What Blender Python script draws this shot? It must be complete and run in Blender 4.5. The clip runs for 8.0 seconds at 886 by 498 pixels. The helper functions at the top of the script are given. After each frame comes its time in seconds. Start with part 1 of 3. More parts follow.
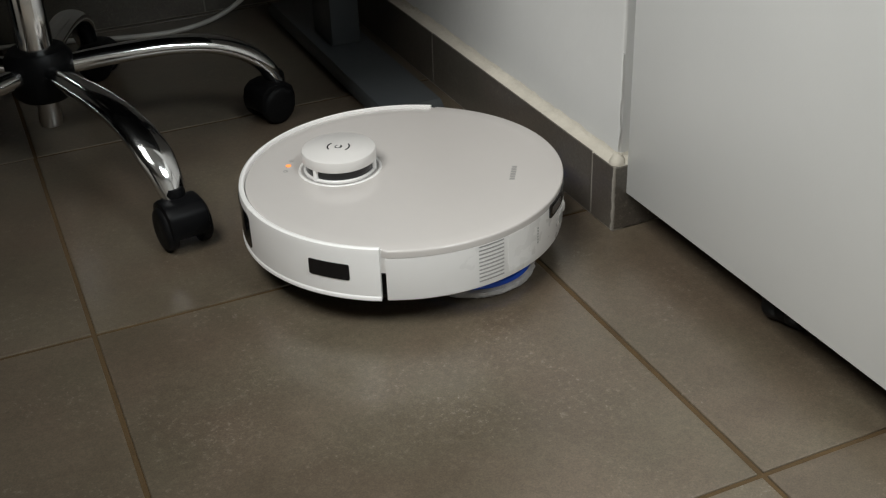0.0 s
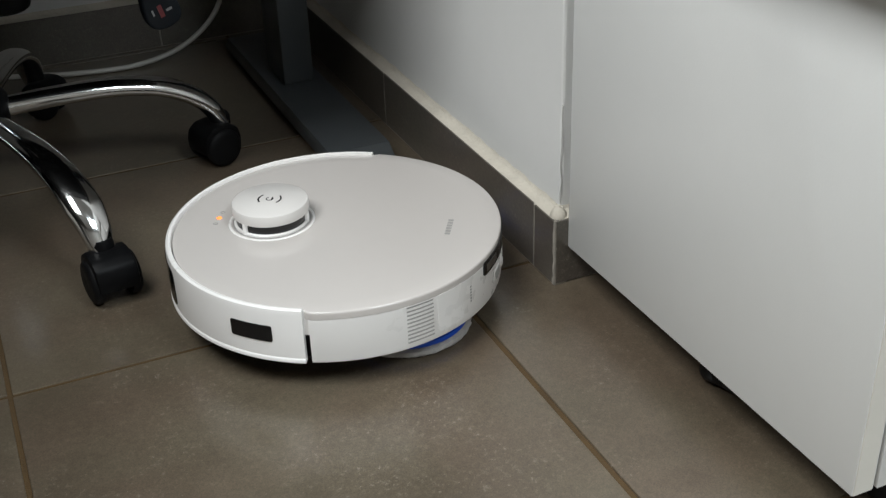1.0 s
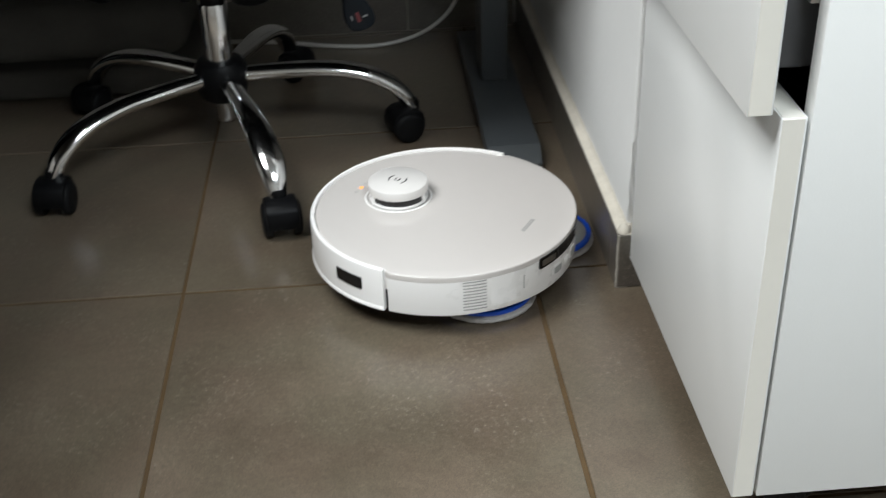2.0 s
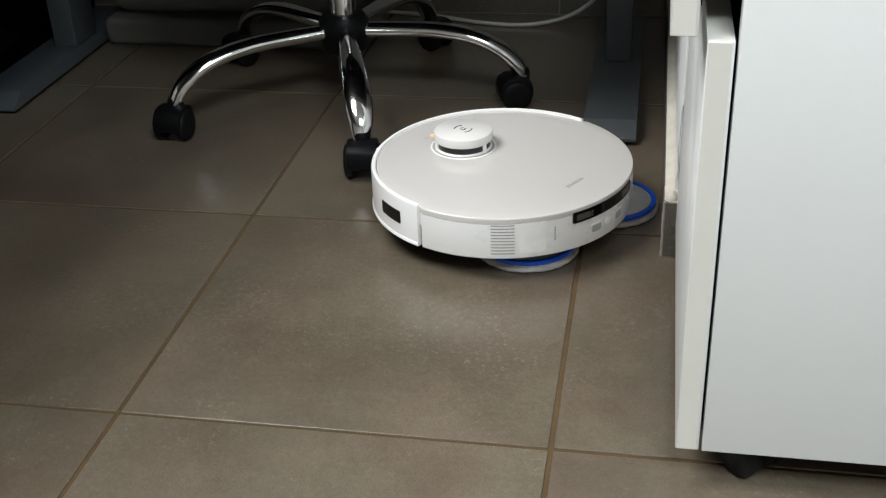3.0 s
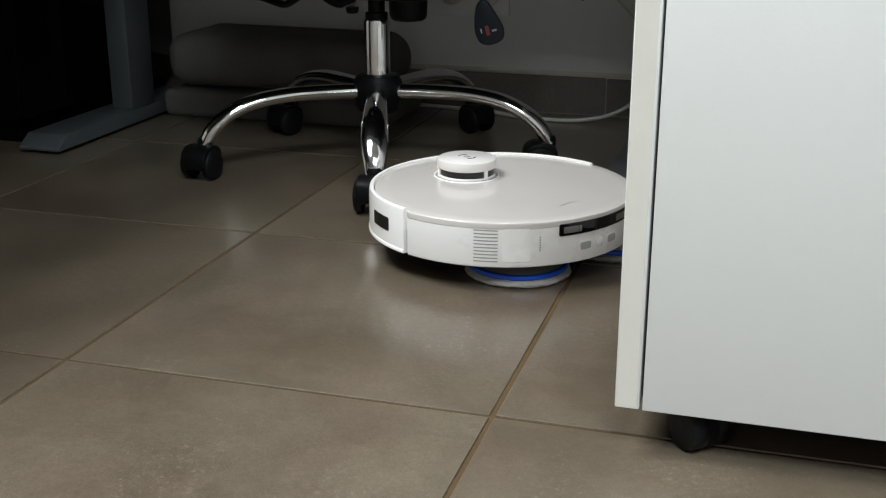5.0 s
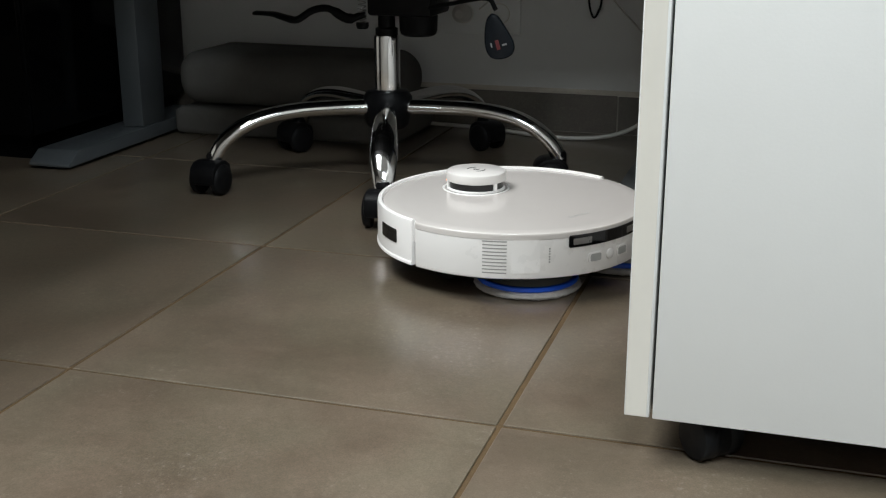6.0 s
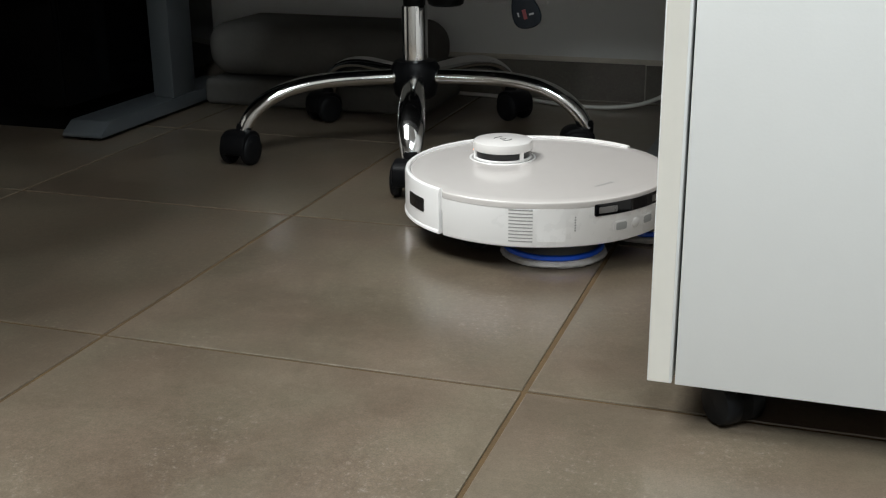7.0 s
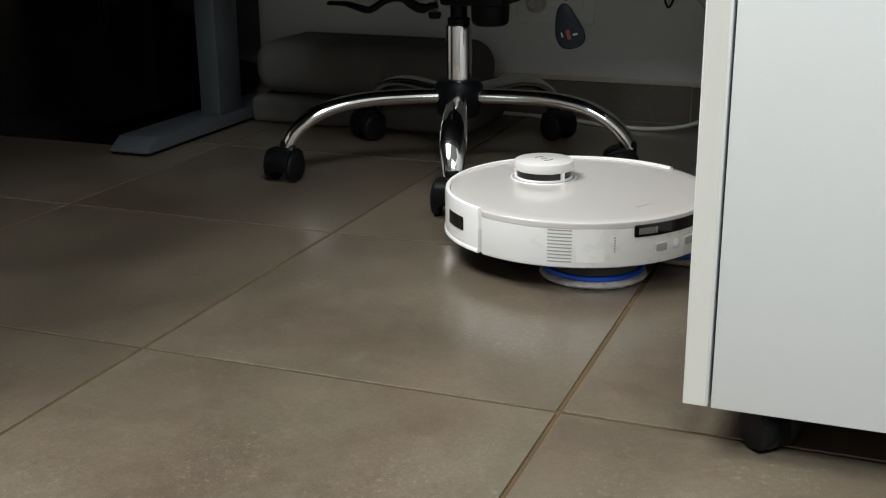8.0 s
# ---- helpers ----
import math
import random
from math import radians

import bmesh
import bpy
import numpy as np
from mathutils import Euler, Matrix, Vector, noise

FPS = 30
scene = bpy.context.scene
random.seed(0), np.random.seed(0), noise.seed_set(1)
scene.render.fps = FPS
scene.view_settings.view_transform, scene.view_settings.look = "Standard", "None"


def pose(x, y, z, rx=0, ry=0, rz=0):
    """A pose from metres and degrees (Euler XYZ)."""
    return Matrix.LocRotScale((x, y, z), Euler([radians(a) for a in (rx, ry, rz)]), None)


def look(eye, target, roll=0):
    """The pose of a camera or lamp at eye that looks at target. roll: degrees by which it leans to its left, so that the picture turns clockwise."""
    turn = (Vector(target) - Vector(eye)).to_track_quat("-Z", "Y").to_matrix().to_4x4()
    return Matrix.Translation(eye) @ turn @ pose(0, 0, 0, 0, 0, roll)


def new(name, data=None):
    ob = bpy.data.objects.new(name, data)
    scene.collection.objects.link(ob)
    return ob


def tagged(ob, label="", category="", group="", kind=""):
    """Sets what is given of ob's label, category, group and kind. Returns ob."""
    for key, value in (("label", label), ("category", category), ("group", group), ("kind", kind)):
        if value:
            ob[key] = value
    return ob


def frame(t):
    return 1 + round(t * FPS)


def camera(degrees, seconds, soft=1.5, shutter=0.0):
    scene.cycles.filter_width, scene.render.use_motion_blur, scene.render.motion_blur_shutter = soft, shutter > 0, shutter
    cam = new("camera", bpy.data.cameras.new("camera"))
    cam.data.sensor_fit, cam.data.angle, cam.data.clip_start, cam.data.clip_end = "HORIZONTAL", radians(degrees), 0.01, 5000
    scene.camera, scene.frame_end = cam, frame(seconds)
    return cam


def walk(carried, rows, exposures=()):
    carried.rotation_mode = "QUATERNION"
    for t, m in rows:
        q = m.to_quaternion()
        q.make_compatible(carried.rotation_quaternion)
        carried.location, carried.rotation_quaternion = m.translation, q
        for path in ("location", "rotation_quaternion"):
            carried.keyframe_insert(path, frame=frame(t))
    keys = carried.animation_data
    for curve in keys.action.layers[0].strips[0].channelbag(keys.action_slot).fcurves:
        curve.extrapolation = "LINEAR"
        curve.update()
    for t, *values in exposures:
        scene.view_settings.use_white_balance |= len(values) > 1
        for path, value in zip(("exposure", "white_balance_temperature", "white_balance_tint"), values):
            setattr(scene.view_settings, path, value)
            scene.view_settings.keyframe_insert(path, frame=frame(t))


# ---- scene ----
cam = camera(42.0, 8.0, soft=1.2, shutter=0.2)
PATH = [
    (0, (-0.5017, -0.5470, 0.6260), (-0.1631, 0.2486, 0.1235), -2.26),
    (0.5, (-0.4815, -0.5439, 0.6346), (-0.1359, 0.2476, 0.1306), -2.18),
    (1, (-0.4174, -0.5255, 0.6432), (-0.0766, 0.2751, 0.1504), -2.06),
    (1.2, (-0.4066, -0.5746, 0.6839), (-0.1151, 0.2474, 0.1948), -3.04),
    (1.5, (-0.3371, -0.5714, 0.7078), (-0.1189, 0.2721, 0.2169), -2.27),
    (1.8, (-0.2478, -0.5328, 0.6903), (-0.1103, 0.3120, 0.1732), -0.69),
    (1.9, (-0.2293, -0.7912, 0.8038), (-0.1256, 0.0658, 0.2990), -1.85),
    (2, (-0.1951, -0.8192, 0.8036), (-0.1404, 0.0365, 0.2891), -1.87),
    (2.2, (-0.0983, -0.8127, 0.8046), (-0.1365, 0.0345, 0.2748), -2.47),
    (3.3, (0.1140, -0.9066, 0.6534), (-0.0917, -0.0346, 0.2094), -0.27),
    (3.5, (0.1541, -0.8967, 0.6007), (-0.0794, -0.0148, 0.1913), 1.21),
    (4, (0.2271, -0.9060, 0.4872), (0.0123, 0.0085, 0.1444), 1.75),
    (4.5, (0.2297, -0.9325, 0.4864), (-0.0262, -0.0228, 0.1594), 0.59),
    (5.8, (0.2301, -0.9257, 0.4611), (-0.0482, -0.0113, 0.1673), -0.03),
    (6, (0.2334, -0.9233, 0.4565), (-0.0501, -0.0097, 0.1651), -0.05),
    (6.5, (0.2436, -0.9293, 0.4494), (-0.0519, -0.0221, 0.1500), 0.15),
    (7, (0.2410, -0.9370, 0.4599), (-0.0644, -0.0388, 0.1438), -0.57),
    (7.5, (0.2412, -0.9333, 0.4581), (-0.0916, -0.0402, 0.1555), -0.67),
    (8, (0.2502, -0.9330, 0.4575), (-0.0952, -0.0435, 0.1585), -0.48),
]
# the clip's camera drifts a little in exposure and white balance
walk(cam, [(t, look(eye, target, roll)) for t, eye, target, roll in PATH],
     [(0, -0.50, 6680, 10), (0.5, -0.48, 6670, 10), (1, -0.33, 6450, 10), (1.5, -0.16, 6350, 10), (1.8, -0.12, 6370, 10), (2, 0.0, 6380, 10), (3.3, 0.0, 6450, 10), (4.5, 0.05, 6450, 10), (8, 0.02, 6500, 10)])

# ---- light ----
SUN_EL, SUN_AZ = radians(38), radians(200)
world = bpy.data.worlds.new("world")
scene.world = world
world.use_nodes = True
wn = world.node_tree
sky = wn.nodes.new("ShaderNodeTexSky")
sky.sky_type, sky.sun_disc = "NISHITA", False
sky.sun_elevation, sky.sun_rotation = SUN_EL, SUN_AZ
wn.links.new(sky.outputs[0], wn.nodes["Background"].inputs[0])
wn.nodes["Background"].inputs[1].default_value = 0.12

# daylight through two roof windows, one over the desk's end and one behind the camera
def daylight(name, x0, x1, a0, a1, at, target, energy, color):
    lamp = bpy.data.lights.new(name, "AREA")
    lamp.shape, lamp.size, lamp.size_y = "RECTANGLE", x1 - x0, a1 - a0
    lamp.energy, lamp.color = energy, color
    new(name, lamp).matrix_world = look(at, target)


RX0, RX1, RY0, RY1 = -2.25, -0.75, -0.95, 0.25
WX0, WX1, WY0, WY1 = 0.10, 1.40, -2.20, -1.20
daylight("roof_window_light", RX0, RX1, RY0, RY1, ((RX0 + RX1) / 2, (RY0 + RY1) / 2, 2.54), ((RX0 + RX1) / 2, (RY0 + RY1) / 2 + 0.0001, 0), 112, (0.97, 1.0, 0.985))
daylight("rear_window_light", WX0, WX1, WY0, WY1, ((WX0 + WX1) / 2, (WY0 + WY1) / 2, 2.54), ((WX0 + WX1) / 2, (WY0 + WY1) / 2 + 0.0001, 0), 94, (0.89, 0.985, 1.02))


# ---- materials ----
def mat(name, color, rough=0.5, metal=0.0, var=0.12, scale=18.0, bump=0.0, bump_scale=200.0, island=0.0, coat=0.0, emit=None, spec=0.5):
    """A surface with mottling at two sizes, a fine relief and a roughness that wanders."""
    m = bpy.data.materials.new(name)
    m.use_nodes = True
    nt = m.node_tree
    n, l = nt.nodes, nt.links
    b = n["Principled BSDF"]
    b.inputs["Metallic"].default_value = metal
    b.inputs["Coat Weight"].default_value = coat
    b.inputs["Coat Roughness"].default_value = 0.12
    b.inputs["Specular IOR Level"].default_value = spec
    co = n.new("ShaderNodeTexCoord")
    big, fine = n.new("ShaderNodeTexNoise"), n.new("ShaderNodeTexNoise")
    big.inputs["Scale"].default_value, fine.inputs["Scale"].default_value = scale, scale * 9
    big.inputs["Detail"].default_value = fine.inputs["Detail"].default_value = 4
    l.new(co.outputs["Object"], big.inputs["Vector"])
    l.new(co.outputs["Object"], fine.inputs["Vector"])
    mix = n.new("ShaderNodeMath")
    mix.operation = "MULTIPLY_ADD"
    l.new(fine.outputs["Fac"], mix.inputs[0])
    mix.inputs[1].default_value = 0.4
    l.new(big.outputs["Fac"], mix.inputs[2])
    ramp = n.new("ShaderNodeMapRange")
    l.new(mix.outputs[0], ramp.inputs[0])
    ramp.inputs[1].default_value, ramp.inputs[2].default_value = 0.35, 1.05
    ramp.inputs[3].default_value, ramp.inputs[4].default_value = 1 - var, 1 + var
    val = ramp.outputs[0]
    if island:
        inf = n.new("ShaderNodeObjectInfo")
        r2 = n.new("ShaderNodeMapRange")
        l.new(inf.outputs["Random"], r2.inputs[0])
        r2.inputs[3].default_value, r2.inputs[4].default_value = 1 - island, 1 + island
        mm = n.new("ShaderNodeMath")
        mm.operation = "MULTIPLY"
        l.new(val, mm.inputs[0]), l.new(r2.outputs[0], mm.inputs[1])
        val = mm.outputs[0]
    vm = n.new("ShaderNodeVectorMath")
    vm.operation = "SCALE"
    vm.inputs[0].default_value = color
    l.new(val, vm.inputs["Scale"])
    l.new(vm.outputs[0], b.inputs["Base Color"])
    rr = n.new("ShaderNodeMapRange")
    l.new(mix.outputs[0], rr.inputs[0])
    rr.inputs[1].default_value, rr.inputs[2].default_value = 0.35, 1.05
    rr.inputs[3].default_value, rr.inputs[4].default_value = rough * 0.85, min(1.0, rough * 1.15)
    l.new(rr.outputs[0], b.inputs["Roughness"])
    if bump:
        bn, bt = n.new("ShaderNodeBump"), n.new("ShaderNodeTexNoise")
        bt.inputs["Scale"].default_value, bt.inputs["Detail"].default_value = bump_scale, 3
        l.new(co.outputs["Object"], bt.inputs["Vector"])
        l.new(bt.outputs["Fac"], bn.inputs["Height"])
        bn.inputs["Strength"].default_value, bn.inputs["Distance"].default_value = bump, 0.002
        l.new(bn.outputs[0], b.inputs["Normal"])
    if emit:
        b.inputs["Emission Color"].default_value = (*emit[:3], 1)
        b.inputs["Emission Strength"].default_value = emit[3]
    return m


def tile_mat(name, lo, hi, rough):
    """Brown-grey porcelain: clouds, fine grain, sparse pale scuffs; each tile a little different."""
    m = bpy.data.materials.new(name)
    m.use_nodes = True
    nt = m.node_tree
    n, l = nt.nodes, nt.links
    b = n["Principled BSDF"]
    b.inputs["Specular IOR Level"].default_value = 0.6
    b.inputs["Coat Weight"].default_value, b.inputs["Coat Roughness"].default_value = 0.68, 0.20
    co, inf = n.new("ShaderNodeTexCoord"), n.new("ShaderNodeObjectInfo")
    off = n.new("ShaderNodeVectorMath")
    off.operation = "MULTIPLY_ADD"
    l.new(inf.outputs["Random"], off.inputs[0])
    off.inputs[1].default_value = (17.0, 31.0, 7.0)
    l.new(co.outputs["Object"], off.inputs[2])

    def noise_tex(scale, detail, rough_=0.55):
        t = n.new("ShaderNodeTexNoise")
        t.inputs["Scale"].default_value, t.inputs["Detail"].default_value, t.inputs["Roughness"].default_value = scale, detail, rough_
        l.new(off.outputs[0], t.inputs["Vector"])
        return t.outputs["Fac"]

    def span(src, a, c, d, e):
        r = n.new("ShaderNodeMapRange")
        l.new(src, r.inputs[0])
        for i, v in enumerate((a, c, d, e)):
            r.inputs[i + 1].default_value = v
        return r.outputs[0]

    def math_(op, a, c):
        k = n.new("ShaderNodeMath")
        k.operation = op
        for i, v in enumerate((a, c)):
            if isinstance(v, (int, float)):
                k.inputs[i].default_value = v
            else:
                l.new(v, k.inputs[i])
        return k.outputs[0]

    cloud = math_("ADD", math_("MULTIPLY", noise_tex(5, 5), 0.70), math_("MULTIPLY", noise_tex(38, 6, 0.7), 0.30))
    mixc = n.new("ShaderNodeMix")
    mixc.data_type = "RGBA"
    l.new(span(cloud, 0.36, 0.64, 0, 1), mixc.inputs["Factor"])
    mixc.inputs[6].default_value, mixc.inputs[7].default_value = (*lo, 1), (*hi, 1)
    # rusty and greenish patches of the glaze
    tint = n.new("ShaderNodeMix")
    tint.data_type = "RGBA"
    l.new(span(noise_tex(7.5, 3), 0.38, 0.62, 0, 1), tint.inputs["Factor"])
    tint.inputs[6].default_value, tint.inputs[7].default_value = (0.98, 1.008, 0.99, 1), (1.03, 0.993, 0.995, 1)
    hue = n.new("ShaderNodeVectorMath")
    hue.operation = "MULTIPLY"
    l.new(mixc.outputs[2], hue.inputs[0]), l.new(tint.outputs[2], hue.inputs[1])
    # pale scuffs: short wisps and fine specks, only where a broad noise allows
    where = span(noise_tex(11, 4), 0.47, 0.66, 0.05, 1)
    wisp = math_("MULTIPLY", span(noise_tex(150, 6, 0.75), 0.565, 0.67, 0, 1), where)
    speck = math_("ADD", math_("MULTIPLY", wisp, 0.55), math_("MULTIPLY", math_("MULTIPLY", span(noise_tex(300, 3, 0.65), 0.63, 0.74, 0, 1), where), 0.5))
    grain = math_("MULTIPLY", math_("MULTIPLY", span(noise_tex(620, 3, 0.7), 0.3, 0.7, 0.76, 1.24), span(noise_tex(150, 6, 0.8), 0.3, 0.7, 0.86, 1.14)), span(inf.outputs["Random"], 0, 1, 0.97, 1.03))
    sc = n.new("ShaderNodeVectorMath")
    sc.operation = "SCALE"
    l.new(hue.outputs[0], sc.inputs[0]), l.new(grain, sc.inputs["Scale"])
    mx = n.new("ShaderNodeMix")
    mx.data_type = "RGBA"
    l.new(math_("MULTIPLY", speck, 0.62), mx.inputs["Factor"])
    l.new(sc.outputs[0], mx.inputs[6])
    mx.inputs[7].default_value = (0.36, 0.33, 0.28, 1)
    l.new(mx.outputs[2], b.inputs["Base Color"])
    l.new(math_("ADD", span(cloud, 0.36, 0.64, rough - 0.05, rough + 0.07), math_("MULTIPLY", speck, 0.2)), b.inputs["Roughness"])
    bn = n.new("ShaderNodeBump")
    l.new(math_("ADD", noise_tex(90, 5), math_("MULTIPLY", noise_tex(14, 2), 1.5)), bn.inputs["Height"])
    bn.inputs["Strength"].default_value, bn.inputs["Distance"].default_value = 0.10, 0.002
    l.new(bn.outputs[0], b.inputs["Normal"])
    return m


M_TILE = tile_mat("brown_porcelain", (0.096, 0.0735, 0.0515), (0.144, 0.114, 0.0815), 0.33)
M_SKIRT = tile_mat("skirting_porcelain", (0.088, 0.076, 0.063), (0.132, 0.117, 0.099), 0.42)
M_GROUT = mat("ochre_grout", (0.076, 0.044, 0.0155), 0.9, var=0.3, scale=25, bump=0.6, bump_scale=500)
M_GROUT_PALE = mat("pale_grout", (0.31, 0.285, 0.25), 0.9, var=0.2, scale=40, bump=0.5, bump_scale=600)
M_WALL = mat("white_wall_paint", (0.74, 0.74, 0.73), 0.75, var=0.03, scale=3, bump=0.25, bump_scale=90)
M_CAULK = mat("cream_filler", (0.62, 0.575, 0.495), 0.85, var=0.12, scale=30, bump=0.8, bump_scale=160)
# unseen walls and ceiling, darkened in colour to hold back bounced light
M_WALL_DIM = mat("dimmed_wall_paint", (0.25, 0.235, 0.215), 0.8, var=0.04, scale=3, bump=0.25, bump_scale=90)
M_CEIL_DIM = mat("dimmed_ceiling_paint", (0.40, 0.395, 0.385), 0.85, var=0.02, scale=2)
M_WHITE = mat("white_melamine", (0.765, 0.768, 0.757), 0.36, var=0.02, scale=5, bump=0.05, bump_scale=400)
M_EDGE = mat("cream_edge_band", (0.72, 0.69, 0.63), 0.45, var=0.03, scale=12)
M_SHELL = mat("glossy_white_plastic", (0.88, 0.858, 0.842), 0.28, var=0.012, scale=8, coat=0.35)
# copy of the shell plastic, darkened because the cap's top catches too much light
M_CAP_DIM = mat("dimmed_turret_plastic", (0.70, 0.672, 0.650), 0.30, var=0.012, scale=8, coat=0.3)
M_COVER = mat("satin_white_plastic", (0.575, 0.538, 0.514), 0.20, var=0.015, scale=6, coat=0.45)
M_BLACKGLASS = mat("black_glass", (0.006, 0.006, 0.007), 0.07, var=0.1, scale=9)
M_BLACK = mat("black_plastic", (0.0045, 0.0045, 0.005), 0.42, var=0.25, scale=30, bump=0.15, bump_scale=700, spec=0.10)
M_RUBBER = mat("black_rubber", (0.0055, 0.0055, 0.006), 0.5, var=0.3, scale=40, bump=0.2, bump_scale=500, spec=0.13)
M_CHROME = mat("chrome", (0.76, 0.76, 0.76), 0.115, metal=1.0, var=0.03, scale=30)
M_STEEL = mat("dull_steel", (0.45, 0.44, 0.43), 0.3, metal=1.0, var=0.08, scale=40)
M_GREY = mat("grey_powder_coat", (0.056, 0.062, 0.066), 0.34, var=0.06, scale=20, bump=0.15, bump_scale=900)
M_GLOSSBLACK = mat("black_lacquer", (0.0016, 0.0016, 0.0018), 0.12, var=0.3, scale=6, spec=0.14)
M_FABRIC = mat("grey_fabric", (0.120, 0.114, 0.105), 0.95, var=0.18, scale=14, bump=0.8, bump_scale=900, spec=0.2)
M_SEAT = mat("black_mesh_fabric", (0.018, 0.018, 0.019), 0.9, var=0.2, scale=20, bump=0.6, bump_scale=900)
M_BLUE = mat("blue_ring_plastic", (0.006, 0.085, 0.62), 0.35, var=0.06, scale=30)
M_PAD = mat("grey_microfibre", (0.52, 0.49, 0.47), 1.0, var=0.2, scale=120, bump=1.0, bump_scale=900, spec=0.1)
M_PADTOP_SHADE = mat("grey_carrier_and_port_shade", (0.42, 0.42, 0.41), 0.5, var=0.08, scale=60)
M_CABLE = mat("white_cable", (0.56, 0.54, 0.50), 0.5, var=0.06, scale=40)
M_MARK_SHADE = mat("grey_print_and_gap_shade", (0.30, 0.29, 0.28), 0.5, var=0.05, scale=50)
M_DARKMARK = mat("dark_print", (0.015, 0.015, 0.015), 0.5, var=0.05, scale=50)
M_RED = mat("red_print", (0.10, 0.008, 0.011), 0.5, var=0.05, scale=50)
M_PALEPRINT = mat("pale_print", (0.2, 0.2, 0.2), 0.5, var=0.05, scale=50)
M_PADDLE = mat("blue_black_plastic", (0.0055, 0.0075, 0.0105), 0.4, var=0.2, scale=40, spec=0.16)
M_CASTOR = mat("castor_plastic", (0.0035, 0.0042, 0.0055), 0.38, var=0.2, scale=40, spec=0.22)
M_LED = mat("amber_light", (0.8, 0.35, 0.1), 0.4, emit=(1.0, 0.27, 0.05, 1.3))
# near-black colour deepens the shade under the desk and the drawer cabinet
M_SHADE_BOARD = mat("shade_darkened_board", (0.020, 0.018, 0.016), 0.45, var=0.15, scale=9)
M_DARKMETAL = mat("dark_drawer_metal", (0.055, 0.055, 0.058), 0.4, var=0.1, scale=30)


# ---- building helpers ----
def finish(name, bm, material, smooth=35):
    bmesh.ops.recalc_face_normals(bm, faces=bm.faces[:])
    me = bpy.data.meshes.new(name)
    bm.to_mesh(me)
    bm.free()
    me.materials.append(material)
    if smooth:
        me.shade_smooth()
        me.set_sharp_from_angle(angle=radians(smooth))
    return me


def part(name, bm, material, parent=None, label="", smooth=35):
    ob = new(name, finish(name, bm, material, smooth))
    if parent is not None:
        ob.parent = parent
    return tagged(ob, label)


def thing(name, m, label, category, group=""):
    ob = new(name)
    ob.empty_display_size = 0.05
    ob.matrix_world = m
    return tagged(ob, label, category, group)


def box(x0, x1, y0, y1, z0, z1, bevel=0.0, seg=2, bm=None):
    bm2 = bmesh.new()
    m = Matrix.Translation(((x0 + x1) / 2, (y0 + y1) / 2, (z0 + z1) / 2)) @ Matrix.Diagonal((x1 - x0, y1 - y0, z1 - z0, 1))
    bmesh.ops.create_cube(bm2, size=1.0, matrix=m)
    if bevel:
        bmesh.ops.bevel(bm2, geom=bm2.edges[:], offset=bevel, segments=seg, affect="EDGES", profile=0.5)
    return join(bm, bm2)


def join(bm, other):
    if bm is None:
        return other
    me = bpy.data.meshes.new("tmp")
    other.to_mesh(me)
    other.free()
    bm.from_mesh(me)
    bpy.data.meshes.remove(me)
    return bm


def lathe(profile, seg=48, a0=0.0, a1=360.0, center=(0, 0), closed=False, bm=None):
    """Turns a profile of (radius, height) round the z axis from a0 to a1 degrees; closed joins its last point to its first."""
    bm = bm or bmesh.new()
    whole = abs(a1 - a0) >= 359.9
    n = seg if whole else seg + 1
    rings = []
    for i in range(n):
        a = radians(a0 + (a1 - a0) * i / seg)
        rings.append([bm.verts.new((center[0] + max(r, 1e-5) * math.cos(a), center[1] + max(r, 1e-5) * math.sin(a), z)) for r, z in profile])
    k = len(profile)
    for i in range(seg):
        p, q = rings[i], rings[(i + 1) % n]
        for j in range(k if closed else k - 1):
            bm.faces.new((p[j], q[j], q[(j + 1) % k], p[(j + 1) % k]))
    if not whole and closed:
        bm.faces.new(rings[0])
        bm.faces.new(rings[-1][::-1])
    bmesh.ops.remove_doubles(bm, verts=bm.verts[:], dist=1e-5)
    return bm


def sweep(points, radii, seg=14, bm=None, up=(0, 0, 1), cap=True):
    """A tube of elliptic section along points; radii: (across, upright) at each point."""
    bm = bm or bmesh.new()
    pts = [Vector(p) for p in points]
    rings = []
    for i, p in enumerate(pts):
        d = (pts[min(i + 1, len(pts) - 1)] - pts[max(i - 1, 0)]).normalized()
        side = d.cross(Vector(up))
        side = side.normalized() if side.length > 1e-4 else Vector((1, 0, 0))
        upv = side.cross(d).normalized()
        ra, rb = radii[i] if isinstance(radii, list) else radii
        rings.append([bm.verts.new(p + side * (ra * math.cos(2 * math.pi * j / seg)) + upv * (rb * math.sin(2 * math.pi * j / seg))) for j in range(seg)])
    for a, b in zip(rings, rings[1:]):
        for j in range(seg):
            bm.faces.new((a[j], a[(j + 1) % seg], b[(j + 1) % seg], b[j]))
    if cap:
        bm.faces.new(rings[0][::-1])
        bm.faces.new(rings[-1])
    return bm


def spline(points, n=8):
    """Catmull-Rom points through the given ones."""
    p = [Vector(q) for q in points]
    p = [2 * p[0] - p[1]] + p + [2 * p[-1] - p[-2]]
    out = []
    for i in range(1, len(p) - 2):
        for k in range(n):
            t = k / n
            out.append(0.5 * ((2 * p[i]) + (p[i + 1] - p[i - 1]) * t + (2 * p[i - 1] - 5 * p[i] + 4 * p[i + 1] - p[i + 2]) * t * t + (3 * p[i] - p[i - 1] - 3 * p[i + 1] + p[i + 2]) * t ** 3))
    return out + [p[-2]]


